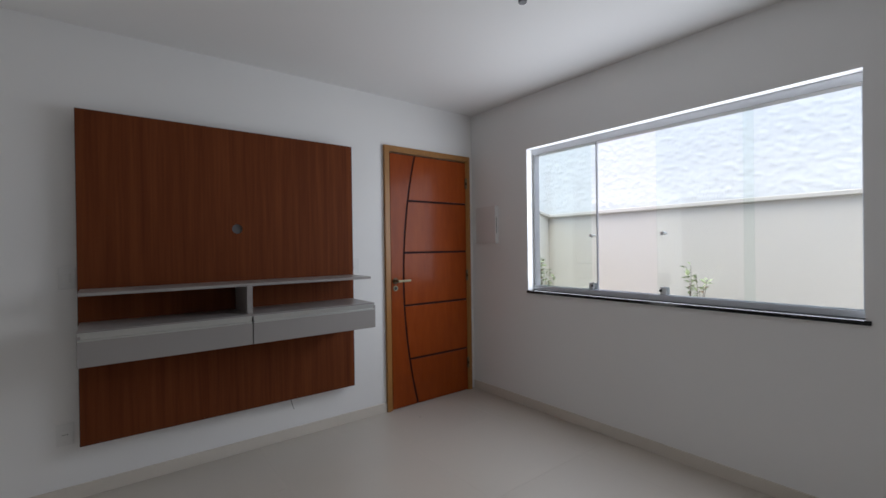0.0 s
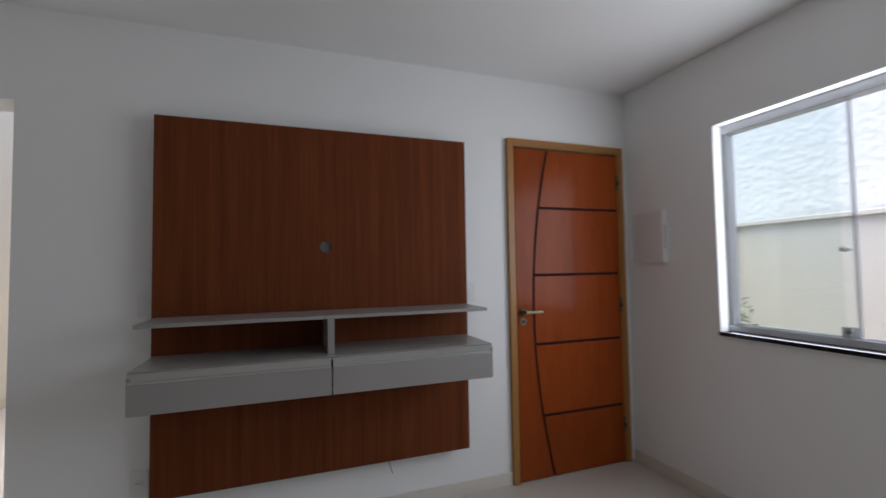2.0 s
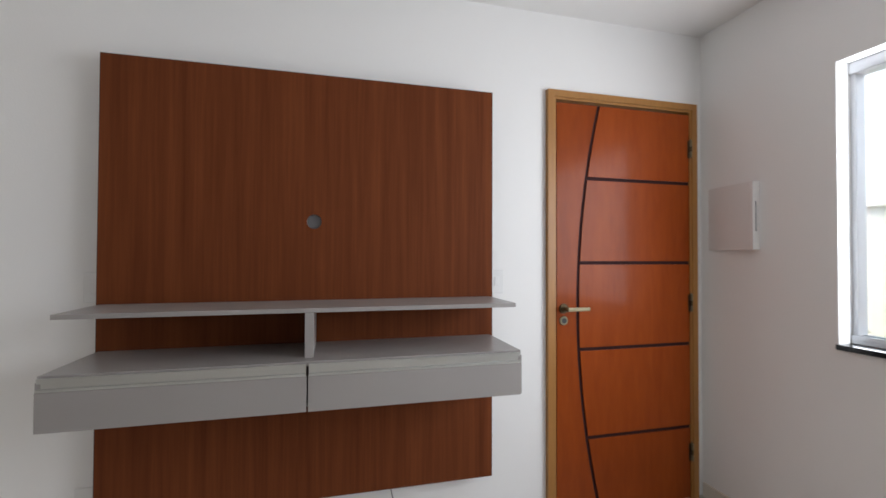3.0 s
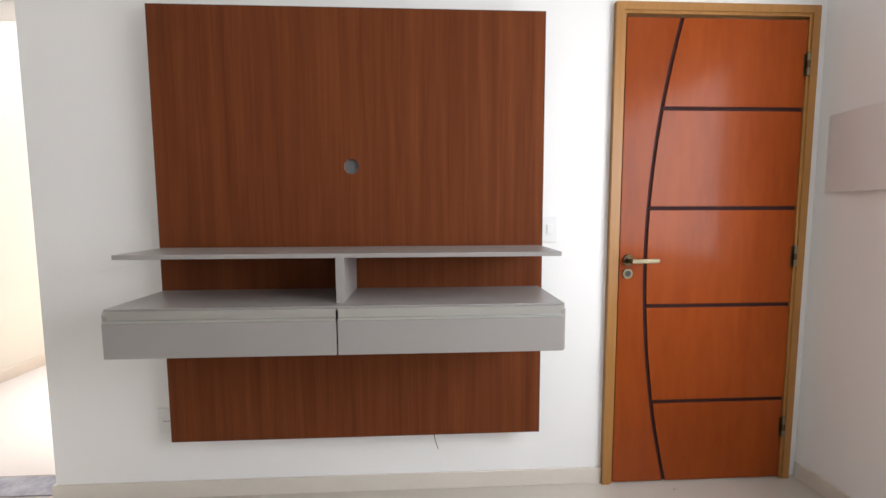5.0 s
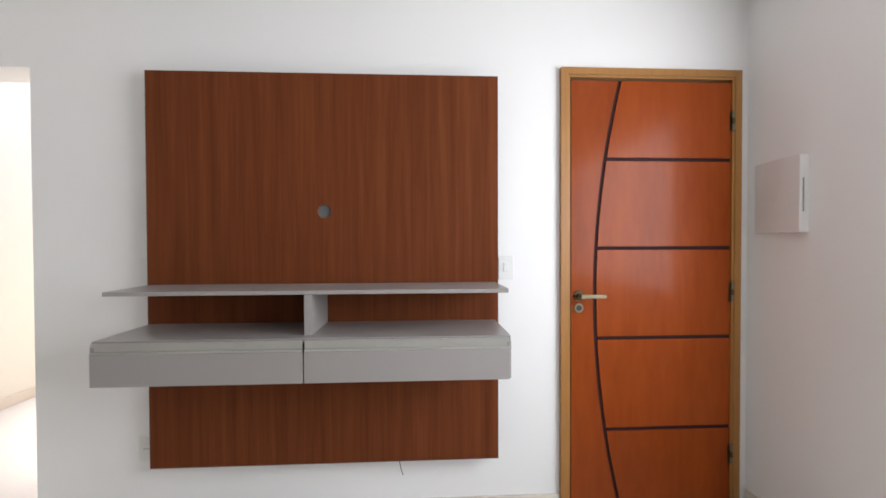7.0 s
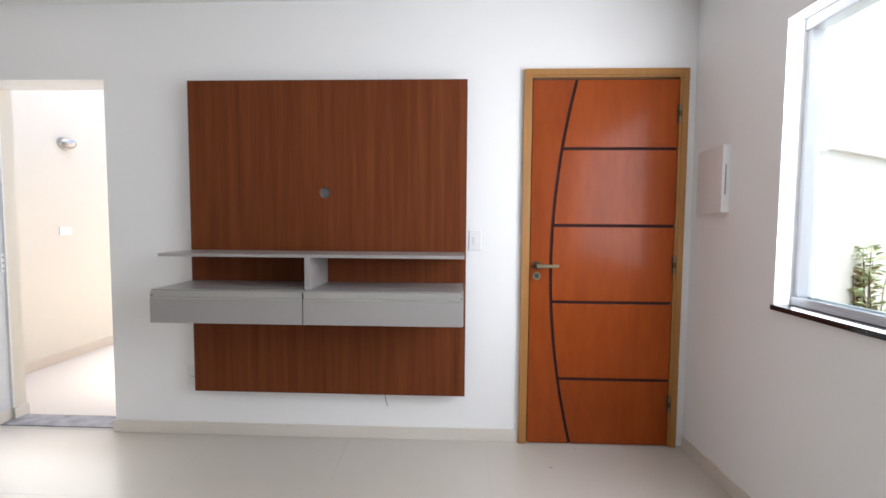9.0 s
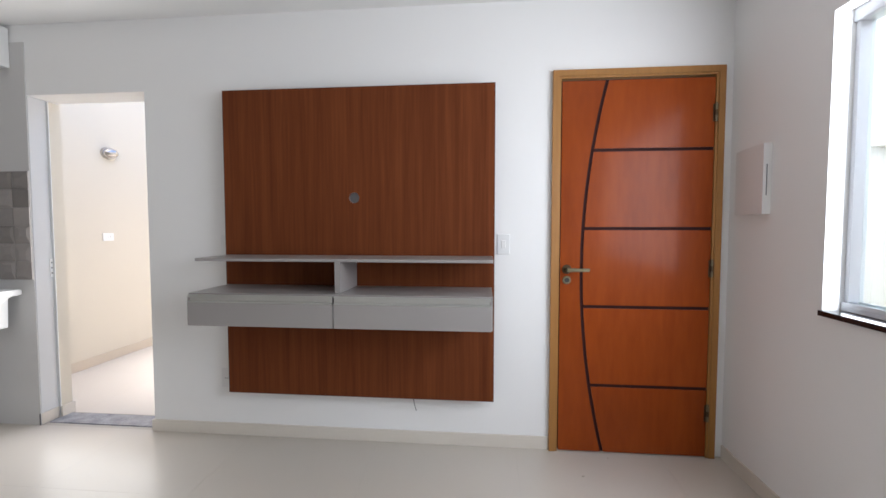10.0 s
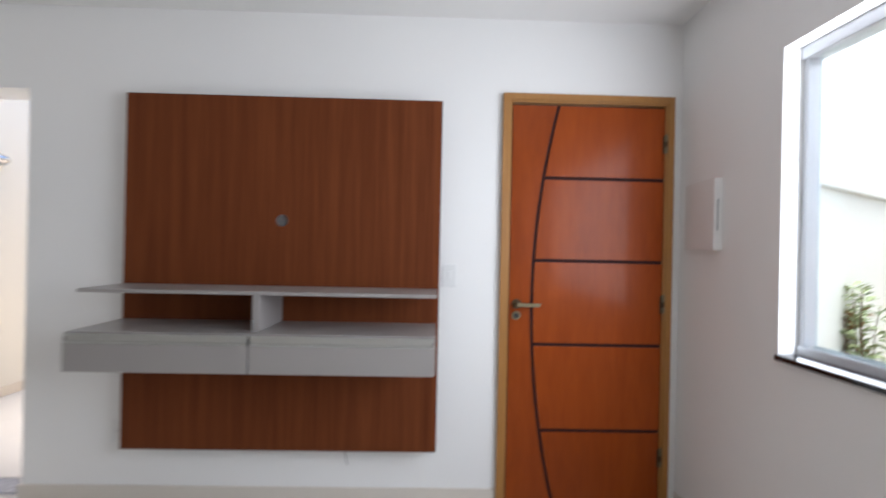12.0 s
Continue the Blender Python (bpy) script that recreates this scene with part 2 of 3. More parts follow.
setting("baseboard_reveal", boxes((OX0, OX0 + 0.004, 0.001, 0.117, 0, SK), (OX0 + 0.013, OX0 + 0.026, 0.119, 0.212, 0, SK), bevel=0.0015), M_SKIRT, "beige porcelain skirting strip in the doorway", "skirting")
setting("skirting_end_trim", boxes((OX0 - 0.004, OX0 + 0.003, -0.009, -0.0045, 0, SK)), M_EDGEGREY, "dark end of the skirting strip", "trim")
setting("threshold", boxes((OX0 + 0.012, OX1 - 0.012, 0.04, 0.188, -0.01, 0.004), bevel=0.001), M_GREYGRAN, "grey granite threshold of the yard doorway", "threshold")
setting("doorway_trim", boxes((OX0, OX0 + 0.016, 0.118, 0.124, SK, OTOP - 0.006), bevel=0.001), M_WHITEPL, "white painted door stop", "trim")
# Added sheet over the reveal; its grey holds down the yard's light.
setting("doorway_shade_lining", boxes((OX0, OX0 + 0.0035, 0.001, 0.117, SK + 0.001, OTOP - 0.001)), M_JAMBSHADE, "thin added lining, its grey standing in for shade on the jamb", "trim")
setting("doorway_reveal", boxes((OX0, OX0 + 0.012, 0.125, 0.206, SK, OTOP - 0.007)), M_BEIGE, "beige rendered outer jamb", "trim")
strike = thing("strike_plate", (OX0 + 0.0035, 0.107, 1.02), "small white metal strike plate on the jamb", "strike plate")
part("plate", boxes((OX0 + 0.0035, OX0 + 0.0075, 0.097, 0.117, 0.96, 1.08), bevel=0.001), M_WHITEPL, strike)
for z in (0.985, 1.02, 1.055):
    part("slot", boxes((OX0 + 0.0070, OX0 + 0.0085, 0.103, 0.111, z - 0.005, z + 0.005)), M_EDGEGREY, strike)

dot = thing("ceiling_socket", (-1.105, -1.625, CEIL), "small grey lamp socket fixed to the ceiling", "lamp socket")
part("base", add_rod(bmesh.new(), (-1.105, -1.625, CEIL), (-1.105, -1.625, CEIL - 0.014), 0.040, 0.036, seg=28), M_WHITEPL, dot)
part("socket", add_rod(bmesh.new(), (-1.105, -1.625, CEIL - 0.014), (-1.105, -1.625, CEIL - 0.035), 0.022, 0.020, seg=24), M_EDGEGREY, dot)

# ---- window ----
win = tagged(new("window_1"), "wide sliding glass window, half open, white frame", "window", kind="structure")
win.location = (0.1, (WY0 + WY1) / 2, WZ0)
part("window_frame", boxes((0.062, 0.138, WY0, WY1, WZ1 - 0.048, WZ1), bevel=0.003), M_WINFR, win, "top track")
part("window_frame", boxes((0.062, 0.138, WY0, WY1, WZ0, WZ0 + 0.014), (0.062, 0.070, WY0, WY1, WZ0 + 0.014, WZ0 + 0.034), (0.096, 0.102, WY0, WY1, WZ0 + 0.014, WZ0 + 0.03), (0.130, 0.138, WY0, WY1, WZ0 + 0.014, WZ0 + 0.034), bevel=0.0015), M_WINFR, win, "bottom track")
part("window_frame", boxes((0.072, 0.128, WY1 - 0.019, WY1, WZ0 + 0.034, WZ1 - 0.045), bevel=0.002), M_WINFR, win)
part("window_frame", boxes((0.072, 0.128, WY0, WY0 + 0.016, WZ0 + 0.034, WZ1 - 0.045), bevel=0.002), M_WINFR, win)
for x, y0, y1 in ((0.115, -1.188, -0.691), (0.084, -1.255, -0.735), (0.084, -2.225, -1.690), (0.115, -2.659, -2.165)):
    pane = part("pane", boxes((x - 0.004, x + 0.004, y0, y1, WZ0 + 0.018, WZ1 - 0.03)), M_GLASS, win)
    pane.visible_shadow = False
part("glass_edge_profile", boxes((0.076, 0.092, -1.264, -1.254, WZ0 + 0.018, WZ1 - 0.045), bevel=0.002), M_WINFR, win, "slim aluminium edge strip")


def window_hardware(y, side):
    bm = bmesh.new()
    add_rod(bm, (0.058, y, 1.392), (0.108, y, 1.392), 0.009)
    add_rod(bm, (0.056, y, 1.392), (0.068, y, 1.392), 0.012)
    part("knob", bm, M_LOCK, win, "round metal pull knob", smooth=False)
    lock = part("lock", boxes((0.058, 0.080, y - 0.020, y + 0.020, WZ0 + 0.036, WZ0 + 0.088), bevel=0.005), M_LOCK, win, "satin metal lower lock")
    part("lock_barrel", add_rod(bmesh.new(), (0.050, y + side * 0.012, WZ0 + 0.065), (0.059, y + side * 0.012, WZ0 + 0.065), 0.009), M_SLOT, lock)
    part("lock_clip", boxes((0.090, 0.108, y - 0.022, y + 0.022, WZ0 + 0.036, WZ0 + 0.085), bevel=0.004), M_LOCK, lock)


window_hardware(-1.220, -1)
window_hardware(-1.735, 1)
part("latch", boxes((0.058, 0.068, -1.64, -1.60, WZ0 + 0.012, WZ0 + 0.036), bevel=0.003), M_LOCK, win)
win.location.x += 0.006                      # the frame stands near the middle of the wall
sill = boxes((-0.014, 0.185, WY0 - 0.022, WY1 + 0.004, WZ0 - 0.022, WZ0 - 0.001), bevel=0.002)
setting("window_sill", sill, M_GRANITE, "black polished granite window sill", "sill")

# ---- entrance door ----
door = tagged(new("door_1"), "varnished wooden door with dark curved inlay, closed", "door", kind="structure")
door.location = (-0.503, 0, 0)
FX0, FX1, FZ = -0.956, -0.050, 2.155         # outer edges of the casing
LX0, LX1, LZ = -0.905, -0.100, 2.094         # the leaf
FACE = -0.020                                # the leaf stands almost flush with the casing


def casing(side):
    """A mitred casing board: a proud outer band, a lower inner band, and the jamb behind it."""
    bm = bmesh.new()
    for a, b, front in ((0.0, 0.033, -0.027), (0.033, 0.046, -0.021)):
        if side == "top":
            add_prism(bm, [(FX0 + a, FZ - a), (FX1 - a, FZ - a), (FX1 - b, FZ - b), (FX0 + b, FZ - b)], "y", front, 0.0)
        else:
            x, s = (FX0, 1) if side == "west" else (FX1, -1)
            add_prism(bm, [(x + s * a, 0), (x + s * a, FZ - a), (x + s * b, FZ - b), (x + s * b, 0)], "y", front, 0.0)
    if side == "top":
        add_box(bm, FX0 + 0.034, FX1 - 0.034, 0.002, 0.16, FZ - 0.047, FZ - 0.024)
    else:
        x, s = (FX0, 1) if side == "west" else (FX1, -1)
        a, b = sorted((x + s * 0.026, x + s * 0.047))
        add_box(bm, a, b, 0.002, 0.16, 0, FZ - 0.048)
    return bm


for side in ("west", "east", "top"):
    part("door_frame", casing(side), M_FRAME, door, "yellowish wooden door casing")


def arc_x(z):
    """The inlay's curve, bowed towards the handle."""
    return -0.788 + 0.116 * (z - 1.06) ** 2


GAP = 0.009
LINES = (1.715, 1.282, 0.842, 0.392)
# The wider second box paints the shade of the gap round the leaf.
leaf = part("door_leaf", boxes((LX0, LX1, FACE + 0.006, 0.002, 0.008, LZ), (LX0 - 0.003, LX1 + 0.003, 0.0025, 0.026, 0.008, LZ + 0.010)), M_INLAY, door, "dark inlay ground of the leaf, also the painted shade in its gap")
steps = [0.008 + (LZ - 0.008) * i / 40 for i in range(41)]
stile = [(LX0, 0.008)] + [(arc_x(z) - GAP, z) for z in steps] + [(LX0, LZ)]
part("door_panel", add_prism(bmesh.new(), stile, "y", FACE, FACE + 0.0065), M_DOOR, leaf, "reddish varnished wood panel")
ends = [LZ, *LINES, 0.008]
for i in range(5):
    top, low = ends[i] - (GAP if i else 0), ends[i + 1] + (GAP if i < 4 else 0)
    zs = [low + (top - low) * k / 12 for k in range(13)]
    out = [(LX1, low), (LX1, top)] + [(arc_x(z) + GAP, z) for z in reversed(zs)]
    part("door_panel", add_prism(bmesh.new(), out, "y", FACE, FACE + 0.0065), M_DOOR, leaf, "reddish varnished wood panel")

HX, HZ = -0.868, 1.052
rose = add_rod(bmesh.new(), (HX, FACE, HZ), (HX, FACE - 0.008, HZ), 0.026, 0.024, seg=28)
add_rod(rose, (HX, FACE - 0.008, HZ), (HX, FACE - 0.013, HZ), 0.017, 0.015, seg=24)
handle = part("door_handle", rose, M_DARKMETAL, door, "aged brass lever handle")
part("spindle", add_rod(bmesh.new(), (HX, FACE - 0.010, HZ), (HX, FACE - 0.056, HZ), 0.010), M_BRASS, handle)
lever = bmesh.new()
add_prism(lever, [(HX - 0.010, HZ - 0.010), (HX + 0.112, HZ - 0.008), (HX + 0.115, HZ + 0.010), (HX - 0.010, HZ + 0.011)], "y", FACE - 0.063, FACE - 0.049)
bmesh.ops.bevel(lever, geom=lever.edges[:], offset=0.003, segments=2, affect="EDGES", profile=0.5)
part("lever", lever, M_BRASS, handle, "pale worn brass lever")
plate = add_rod(bmesh.new(), (HX, FACE, HZ - 0.060), (HX, FACE - 0.006, HZ - 0.060), 0.024, 0.022, seg=28)
key = part("keyhole_plate", plate, M_BRASS, door, "round brass key escutcheon")
part("cylinder", add_rod(bmesh.new(), (HX, FACE - 0.005, HZ - 0.060), (HX, FACE - 0.0075, HZ - 0.060), 0.0135, seg=24), M_SLOT, key, "black key cylinder")
for z in (1.905, 1.062, 0.255):
    hx, hy = LX1 + 0.003, FACE - 0.010
    hinge = part("hinge", boxes((LX1 - 0.010, LX1 + 0.015, FACE - 0.0032, FACE - 0.0004, z - 0.047, z + 0.047), bevel=0.0008), M_DARKMETAL, door, "dark brass butt hinge")
    for k in range(3):
        z0 = z - 0.045 + k * 0.0305
        part("knuckle", add_rod(bmesh.new(), (hx, hy, z0), (hx, hy, z0 + 0.029), 0.0075), M_DARKMETAL if k == 1 else M_BRASS, hinge)
    part("pin_tip", add_rod(bmesh.new(), (hx, hy, z + 0.046), (hx, hy, z + 0.055), 0.006, 0.003), M_BRASS, hinge)

# ---- breaker box, switches and sockets ----
brk = thing("breaker_panel", (0, -0.2, 1.515), "white plastic breaker panel cover on the wall", "breaker panel")
lid = [(0.0, -0.050)] + [(-0.032 * math.sin(math.pi / 2 * k / 14) ** 0.9, -0.050 - 0.272 * k / 14) for k in range(1, 15)] + [(-0.034, -0.326), (-0.034, -0.336), (0.0, -0.342)]
part("cover", add_prism(bmesh.new(), lid, "z", 1.352, 1.682), M_OFFWHITE, brk, smooth=False)
part("finger_slot", boxes((-0.022, -0.018, -0.3412, -0.337, 1.44, 1.585), bevel=0.001), M_EDGEGREY, brk, "narrow dark finger slot")


def wall_plate(x, z, kind):
    name = "light_switch" if kind == "switch" else "wall_socket"
    ob = thing(name, (x, 0, z), "white plastic " + ("light switch" if kind == "switch" else "power socket") + " plate on the wall beside the panel", name.replace("_", " "))
    part("plate", boxes((x - 0.036, x + 0.036, -0.006, 0, z - 0.058, z + 0.058), bevel=0.002), M_WHITEPL, ob)
    if kind == "switch":
        part("rocker", boxes((x - 0.012, x + 0.012, -0.0095, -0.005, z - 0.022, z + 0.022), bevel=0.002), M_WHITEPL, ob)
    else:
        part("socket_face", boxes((x - 0.020, x + 0.020, -0.0085, -0.005, z - 0.013, z + 0.013), bevel=0.002), M_WHITEPL, ob)
        for dx in (-0.0095, 0, 0.0095):
            part("pin_hole", add_rod(bmesh.new(), (x + dx, -0.0075, z), (x + dx, -0.0090, z), 0.0026, seg=10), M_SLOT, ob)


wall_plate(-1.222, 1.192, "switch")
wall_plate(-2.896, 1.186, "switch")
wall_plate(-2.915, 0.357, "socket")

# ---- television panel and its wall-hung cabinet ----
PX0, PX1, PZ0, PZ1, PY = -2.853, -1.275, 0.300, 2.081, -0.086
panel = thing("television_panel", ((PX0 + PX1) / 2, 0, PZ0), "dark reddish wood-grain television panel mounted on the wall", "wall panel")


def board_with_hole(x0, x1, z0, z1, y0, y1, cx, cz, r, seg=40):
    """A board in the x-z plane with a round hole through it."""
    bm = bmesh.new()
    rim, out = [], []
    for i in range(seg):
        a = 2 * math.pi * (i + 0.5) / seg
        c, s = math.cos(a), math.sin(a)
        rim.append((cx + r * c, cz + r * s))
        k = min((x1 - cx if c > 0 else cx - x0) / max(abs(c), 1e-9), (z1 - cz if s > 0 else cz - z0) / max(abs(s), 1e-9))
        out.append((cx + k * c, cz + k * s))
    rows = [[bm.verts.new((u, y, v)) for u, v in ring] for ring, y in ((rim, y0), (out, y0), (out, y1), (rim, y1))]
    for a in range(4):
        b = (a + 1) % 4
        for i in range(seg):
            j = (i + 1) % seg
            bm.faces.new((rows[a][i], rows[a][j], rows[b][j], rows[b][i]))
    for u, v in ((x0, z0), (x1, z0), (x1, z1), (x0, z1)):
        near = sorted(range(seg), key=lambda i: (out[i][0] - u) ** 2 + (out[i][1] - v) ** 2)[:2]
        for row, y in ((rows[1], y0), (rows[2], y1)):
            c = bm.verts.new((u, y, v))
            bm.faces.new((row[near[0]], row[near[1]], c))
    bmesh.ops.recalc_face_normals(bm, faces=bm.faces[:])
    return bm


part("board", board_with_hole(PX0 + 0.002, PX1 - 0.002, PZ0 + 0.002, PZ1 - 0.002, PY, PY + 0.018, -2.072, 1.457, 0.030), M_PANEL, panel, "upright reddish-brown wood grain")
for row in ((PX0, PX0 + 0.002, PY + 0.0005, PY + 0.0175, PZ0, PZ1), (PX1 - 0.002, PX1, PY + 0.0005, PY + 0.0175, PZ0, PZ1), (PX0 + 0.002, PX1 - 0.002, PY + 0.0005, PY + 0.0175, PZ0, PZ0 + 0.002), (PX0 + 0.002, PX1 - 0.002, PY + 0.0005, PY + 0.0175, PZ1 - 0.002, PZ1)):
    part("edge_band", boxes(row), M_EDGE, panel, "dark edge band")
for z in (0.55, 1.25, 1.85):
    part("batten", boxes((PX0 + 0.12, PX1 - 0.12, PY + 0.018, 0, z - 0.05, z + 0.05)), M_EDGE, panel)
ring = bmesh.new()
bmesh.ops.create_cone(ring, cap_ends=False, segments=40, radius1=0.030, radius2=0.030, depth=0.016, matrix=Matrix.Translation((-2.072, PY + 0.008, 1.457)) @ Matrix.Rotation(radians(90), 4, "X"))
part("cable_ring", ring, M_GREY, panel, "grey cable grommet")
grom = add_rod(bmesh.new(), (-2.072, PY + 0.0145, 1.457), (-2.072, PY + 0.0165, 1.457), 0.0295, seg=40)
part("cable_cap", grom, M_CAP, panel, "grey plastic cable cap")

CX0, CX1, CY0, CZ0, CZ1 = -2.845, -1.290, -0.445, 0.790, 0.953
CB = PY - 0.001                              # back of cabinet and shelf, against the panel
cab = thing("wall_cabinet", ((CX0 + CX1) / 2, CB, CZ0), "grey lacquered two-drawer cabinet hung on the panel", "cabinet")
part("top", boxes((CX0, CX1, CY0 + 0.014, CB, CZ1 - 0.016, CZ1), bevel=0.0012), M_GREY, cab)
part("side", boxes((CX0, CX0 + 0.015, CY0 + 0.004, CB, CZ0, CZ1 - 0.017), bevel=0.001), M_GREY, cab)
part("side", boxes((CX1 - 0.015, CX1, CY0 + 0.004, CB, CZ0, CZ1 - 0.017), bevel=0.001), M_GREY, cab)
part("bottom", boxes((CX0 + 0.016, CX1 - 0.016, CY0 + 0.03, CB, CZ0 + 0.004, CZ0 + 0.018)), M_GREY, cab)
part("back", boxes((CX0 + 0.016, CX1 - 0.016, CY0 + 0.05, CY0 + 0.056, CZ0 + 0.02, CZ1 - 0.018)), M_EDGE, cab)
CM = -2.077
for x0, x1 in ((CX0 + 0.001, CM - 0.0025), (CM + 0.0025, CX1 - 0.006)):
    drawer = part("drawer_front", boxes((x0, x1, CY0 - 0.001, CY0 + 0.017, CZ0 - 0.003, CZ0 + 0.117), bevel=0.0015), M_GREY, cab)
    prof = [(CY0 - 0.002, CZ0 + 0.1175), (CY0 + 0.017, CZ0 + 0.1175), (CY0 + 0.017, CZ0 + 0.1210), (CY0 + 0.010, CZ0 + 0.1565), (CY0 + 0.003, CZ0 + 0.1565), (CY0 + 0.005, CZ0 + 0.127), (CY0 - 0.002, CZ0 + 0.1250)]
    part("handle", add_prism(bmesh.new(), prof, "x", x0 + 0.002, x1 - 0.002), M_ALU, drawer, "full-width aluminium grip profile")
shelf = thing("wall_shelf", ((CX0 + CX1) / 2, CB, 1.112), "thin grey lacquered shelf on a short upright", "shelf")
part("board", boxes((-2.842, -1.287, -0.380, CB, 1.1125, 1.1285), bevel=0.0012), M_GREY, shelf)
part("upright", boxes((-2.090, -2.060, -0.378, CB, CZ1, 1.1122), bevel=0.001), M_GREY, shelf)

cable = thing("loose_cable", (-1.735, -0.03, 0.22), "thin dark cable end hanging below the panel", "cable")
bm = bmesh.new()
pts = [(-1.742, -0.05, 0.36), (-1.740, -0.052, 0.29), (-1.733, -0.056, 0.255), (-1.722, -0.06, 0.222)]
for a, b in zip(pts, pts[1:]):
    add_rod(bm, a, b, 0.0017, seg=8)
part("wire", bm, M_SLOT, cable)

# ---- kitchen corner ----
TX1, TZ0, TS = OX0 + 0.001, 0.954, 0.115
backsplash = tagged(new("backsplash", to_mesh("backsplash", boxes((TX1 - 9 * TS, TX1 - 0.001, -0.009, -0.005, TZ0, TZ0 + 6 * TS)), M_GROUTK)), "taupe and grey relief tiles above the sink", "tiling", kind="structure")


def relief_tile(lift, dx, dz):
    """A small square tile with a faceted relief."""
    bm = bmesh.new()
    h = TS / 2 - 0.001
    ring = [(-h, -h), (h, -h), (h, h), (-h, h)]
    back, front = [bm.verts.new((u, 0, v)) for u, v in ring], [bm.verts.new((u, -0.006, v)) for u, v in ring]
    top = [bm.verts.new((u * 0.42 + dx, -lift, v * 0.42 + dz)) for u, v in ring]
    for i in range(4):
        j = (i + 1) % 4
        bm.faces.new((back[i], back[j], front[j], front[i]))
        bm.faces.new((front[i], front[j], top[j], top[i]))
    bm.faces.new(top)
    bmesh.ops.recalc_face_normals(bm, faces=bm.faces[:])
    return to_mesh("tile", bm, M_TILE)


reliefs = [relief_tile(0.016, 0.016, 0.014), relief_tile(0.013, -0.018, -0.010), relief_tile(0.015, 0.004, -0.018), relief_tile(0.008, 0.010, 0.016)]
rng = random.Random(4)
for i in range(9):
    for j in range(6):
        t = new("tile", reliefs[rng.randrange(4)])
        t.location = (TX1 - 0.001 - (i + 0.5) * TS, -0.009, TZ0 + (j + 0.5) * TS)
        t.parent = backsplash

tank = thing("laundry_sink", (-4.62, -0.3, 0), "white ceramic laundry sink on a pedestal", "sink")
TKX0, TKX1, TKY0, TKY1, TKZ = -4.95, -4.288, -0.52, -0.008, 0.893


def basin():
    bm = bmesh.new()
    def ring(inset, z, foot=0.0):
        return [bm.verts.new((u, v, z)) for u, v in ((TKX0 + inset, TKY0 + inset), (TKX1 - inset, TKY0 + inset), (TKX1 - inset, TKY1 - inset - foot), (TKX0 + inset, TKY1 - inset - foot))]
    rows = [ring(0.05, TKZ - 0.24), ring(0.045, TKZ - 0.012), ring(0.035, TKZ), ring(0.004, TKZ), ring(0.0, TKZ - 0.004), ring(0.0, TKZ - 0.036), ring(0.016, TKZ - 0.044, 0.04), ring(0.032, TKZ - 0.10, 0.09), ring(0.05, TKZ - 0.20, 0.10), ring(0.10, TKZ - 0.30, 0.10)]
    for a, b in zip(rows, rows[1:]):
        for i in range(4):
            j = (i + 1) % 4
            bm.faces.new((a[i], a[j], b[j], b[i]))
    bm.faces.new(rows[0])
    bm.faces.new(rows[-1][::-1])
    bmesh.ops.recalc_face_normals(bm, faces=bm.faces[:])
    bmesh.ops.bevel(bm, geom=bm.edges[:], offset=0.004, segments=2, affect="EDGES")
    return bm


part("basin", basin(), M_TANK, tank)
ped = bmesh.new()
for z0, z1, a, b in ((0, 0.03, 0.125, 0.12), (0.03, 0.60, 0.105, 0.085)):
    bmesh.ops.create_cone(ped, cap_ends=True, segments=28, radius1=a, radius2=b, depth=z1 - z0, matrix=Matrix.Translation((-4.60, -0.26, (z0 + z1) / 2)))
part("pedestal", ped, M_TANK, tank)
box1 = thing("kitchen_cupboard", (-4.55, -0.2, 2.3), "white wall-hung kitchen cupboard close under the ceiling", "cupboard")
part("body", boxes((-5.2, -4.302, -0.33, -0.006, 2.285, 2.53), bevel=0.003), M_WHITEPL, box1)
part("door", boxes((-5.198, -4.304, -0.35, -0.331, 2.275, 2.528), bevel=0.003), M_WHITEPL, box1)

# ---- side yard behind the doorway ----
YX = -4.95
setting("yard_wall_west", boxes((YX - 0.15, YX, 0.2, 2.3, 0, 2.76), (YX - 0.15, YX, 2.3, 5.0, 0, 3.7)), M_BEIGE, "beige painted yard wall", "wall")
setting("yard_wall_north", boxes((YX - 0.15, 0.18, 5.0, 5.15, 0, 4.2)), M_BEIGE, "beige painted yard wall", "wall")
setting("yard_wall_jamb", boxes((YX, OX0 - 0.001, 0.2, 0.206, 0, 2.7)), M_BEIGE, "beige outer face of the house", "wall")
setting("yard_wall_coping", boxes((YX - 0.18, YX + 0.03, 0.2, 2.298, 2.76, 2.80), bevel=0.005), M_GARDEN, "pale cement coping on the yard wall", "coping")
setting("yard_baseboard", boxes((YX, YX + 0.014, 0.21, 5.0, 0, 0.088), bevel=0.003), M_YARDSK, "beige skirting strip along the yard wall", "skirting")
# Out of view; added to narrow the sky so the yard darkens downwards.
setting("yard_shade_wall", boxes((-2.80, -2.60, 0.2, 5.0, 0, 2.75)), M_GARDEN, "unseen plain wall added to shade the yard", "wall")
yard_floor = setting("yard_floor", boxes((YX, -1.2, 0.2, 5.0, -0.12, -0.003)), M_GROUT, "pale beige tiled yard floor", "floor")
lamp = thing("wall_lamp", (YX, 1.385, 2.0), "oval bulkhead wall lamp with a chrome rim", "wall lamp")
bm = bmesh.new()
bmesh.ops.create_uvsphere(bm, u_segments=28, v_segments=16, radius=1, matrix=Matrix.Translation((YX + 0.02, 1.385, 2.0)) @ Matrix.Diagonal((0.066, 0.076, 0.048, 1)))
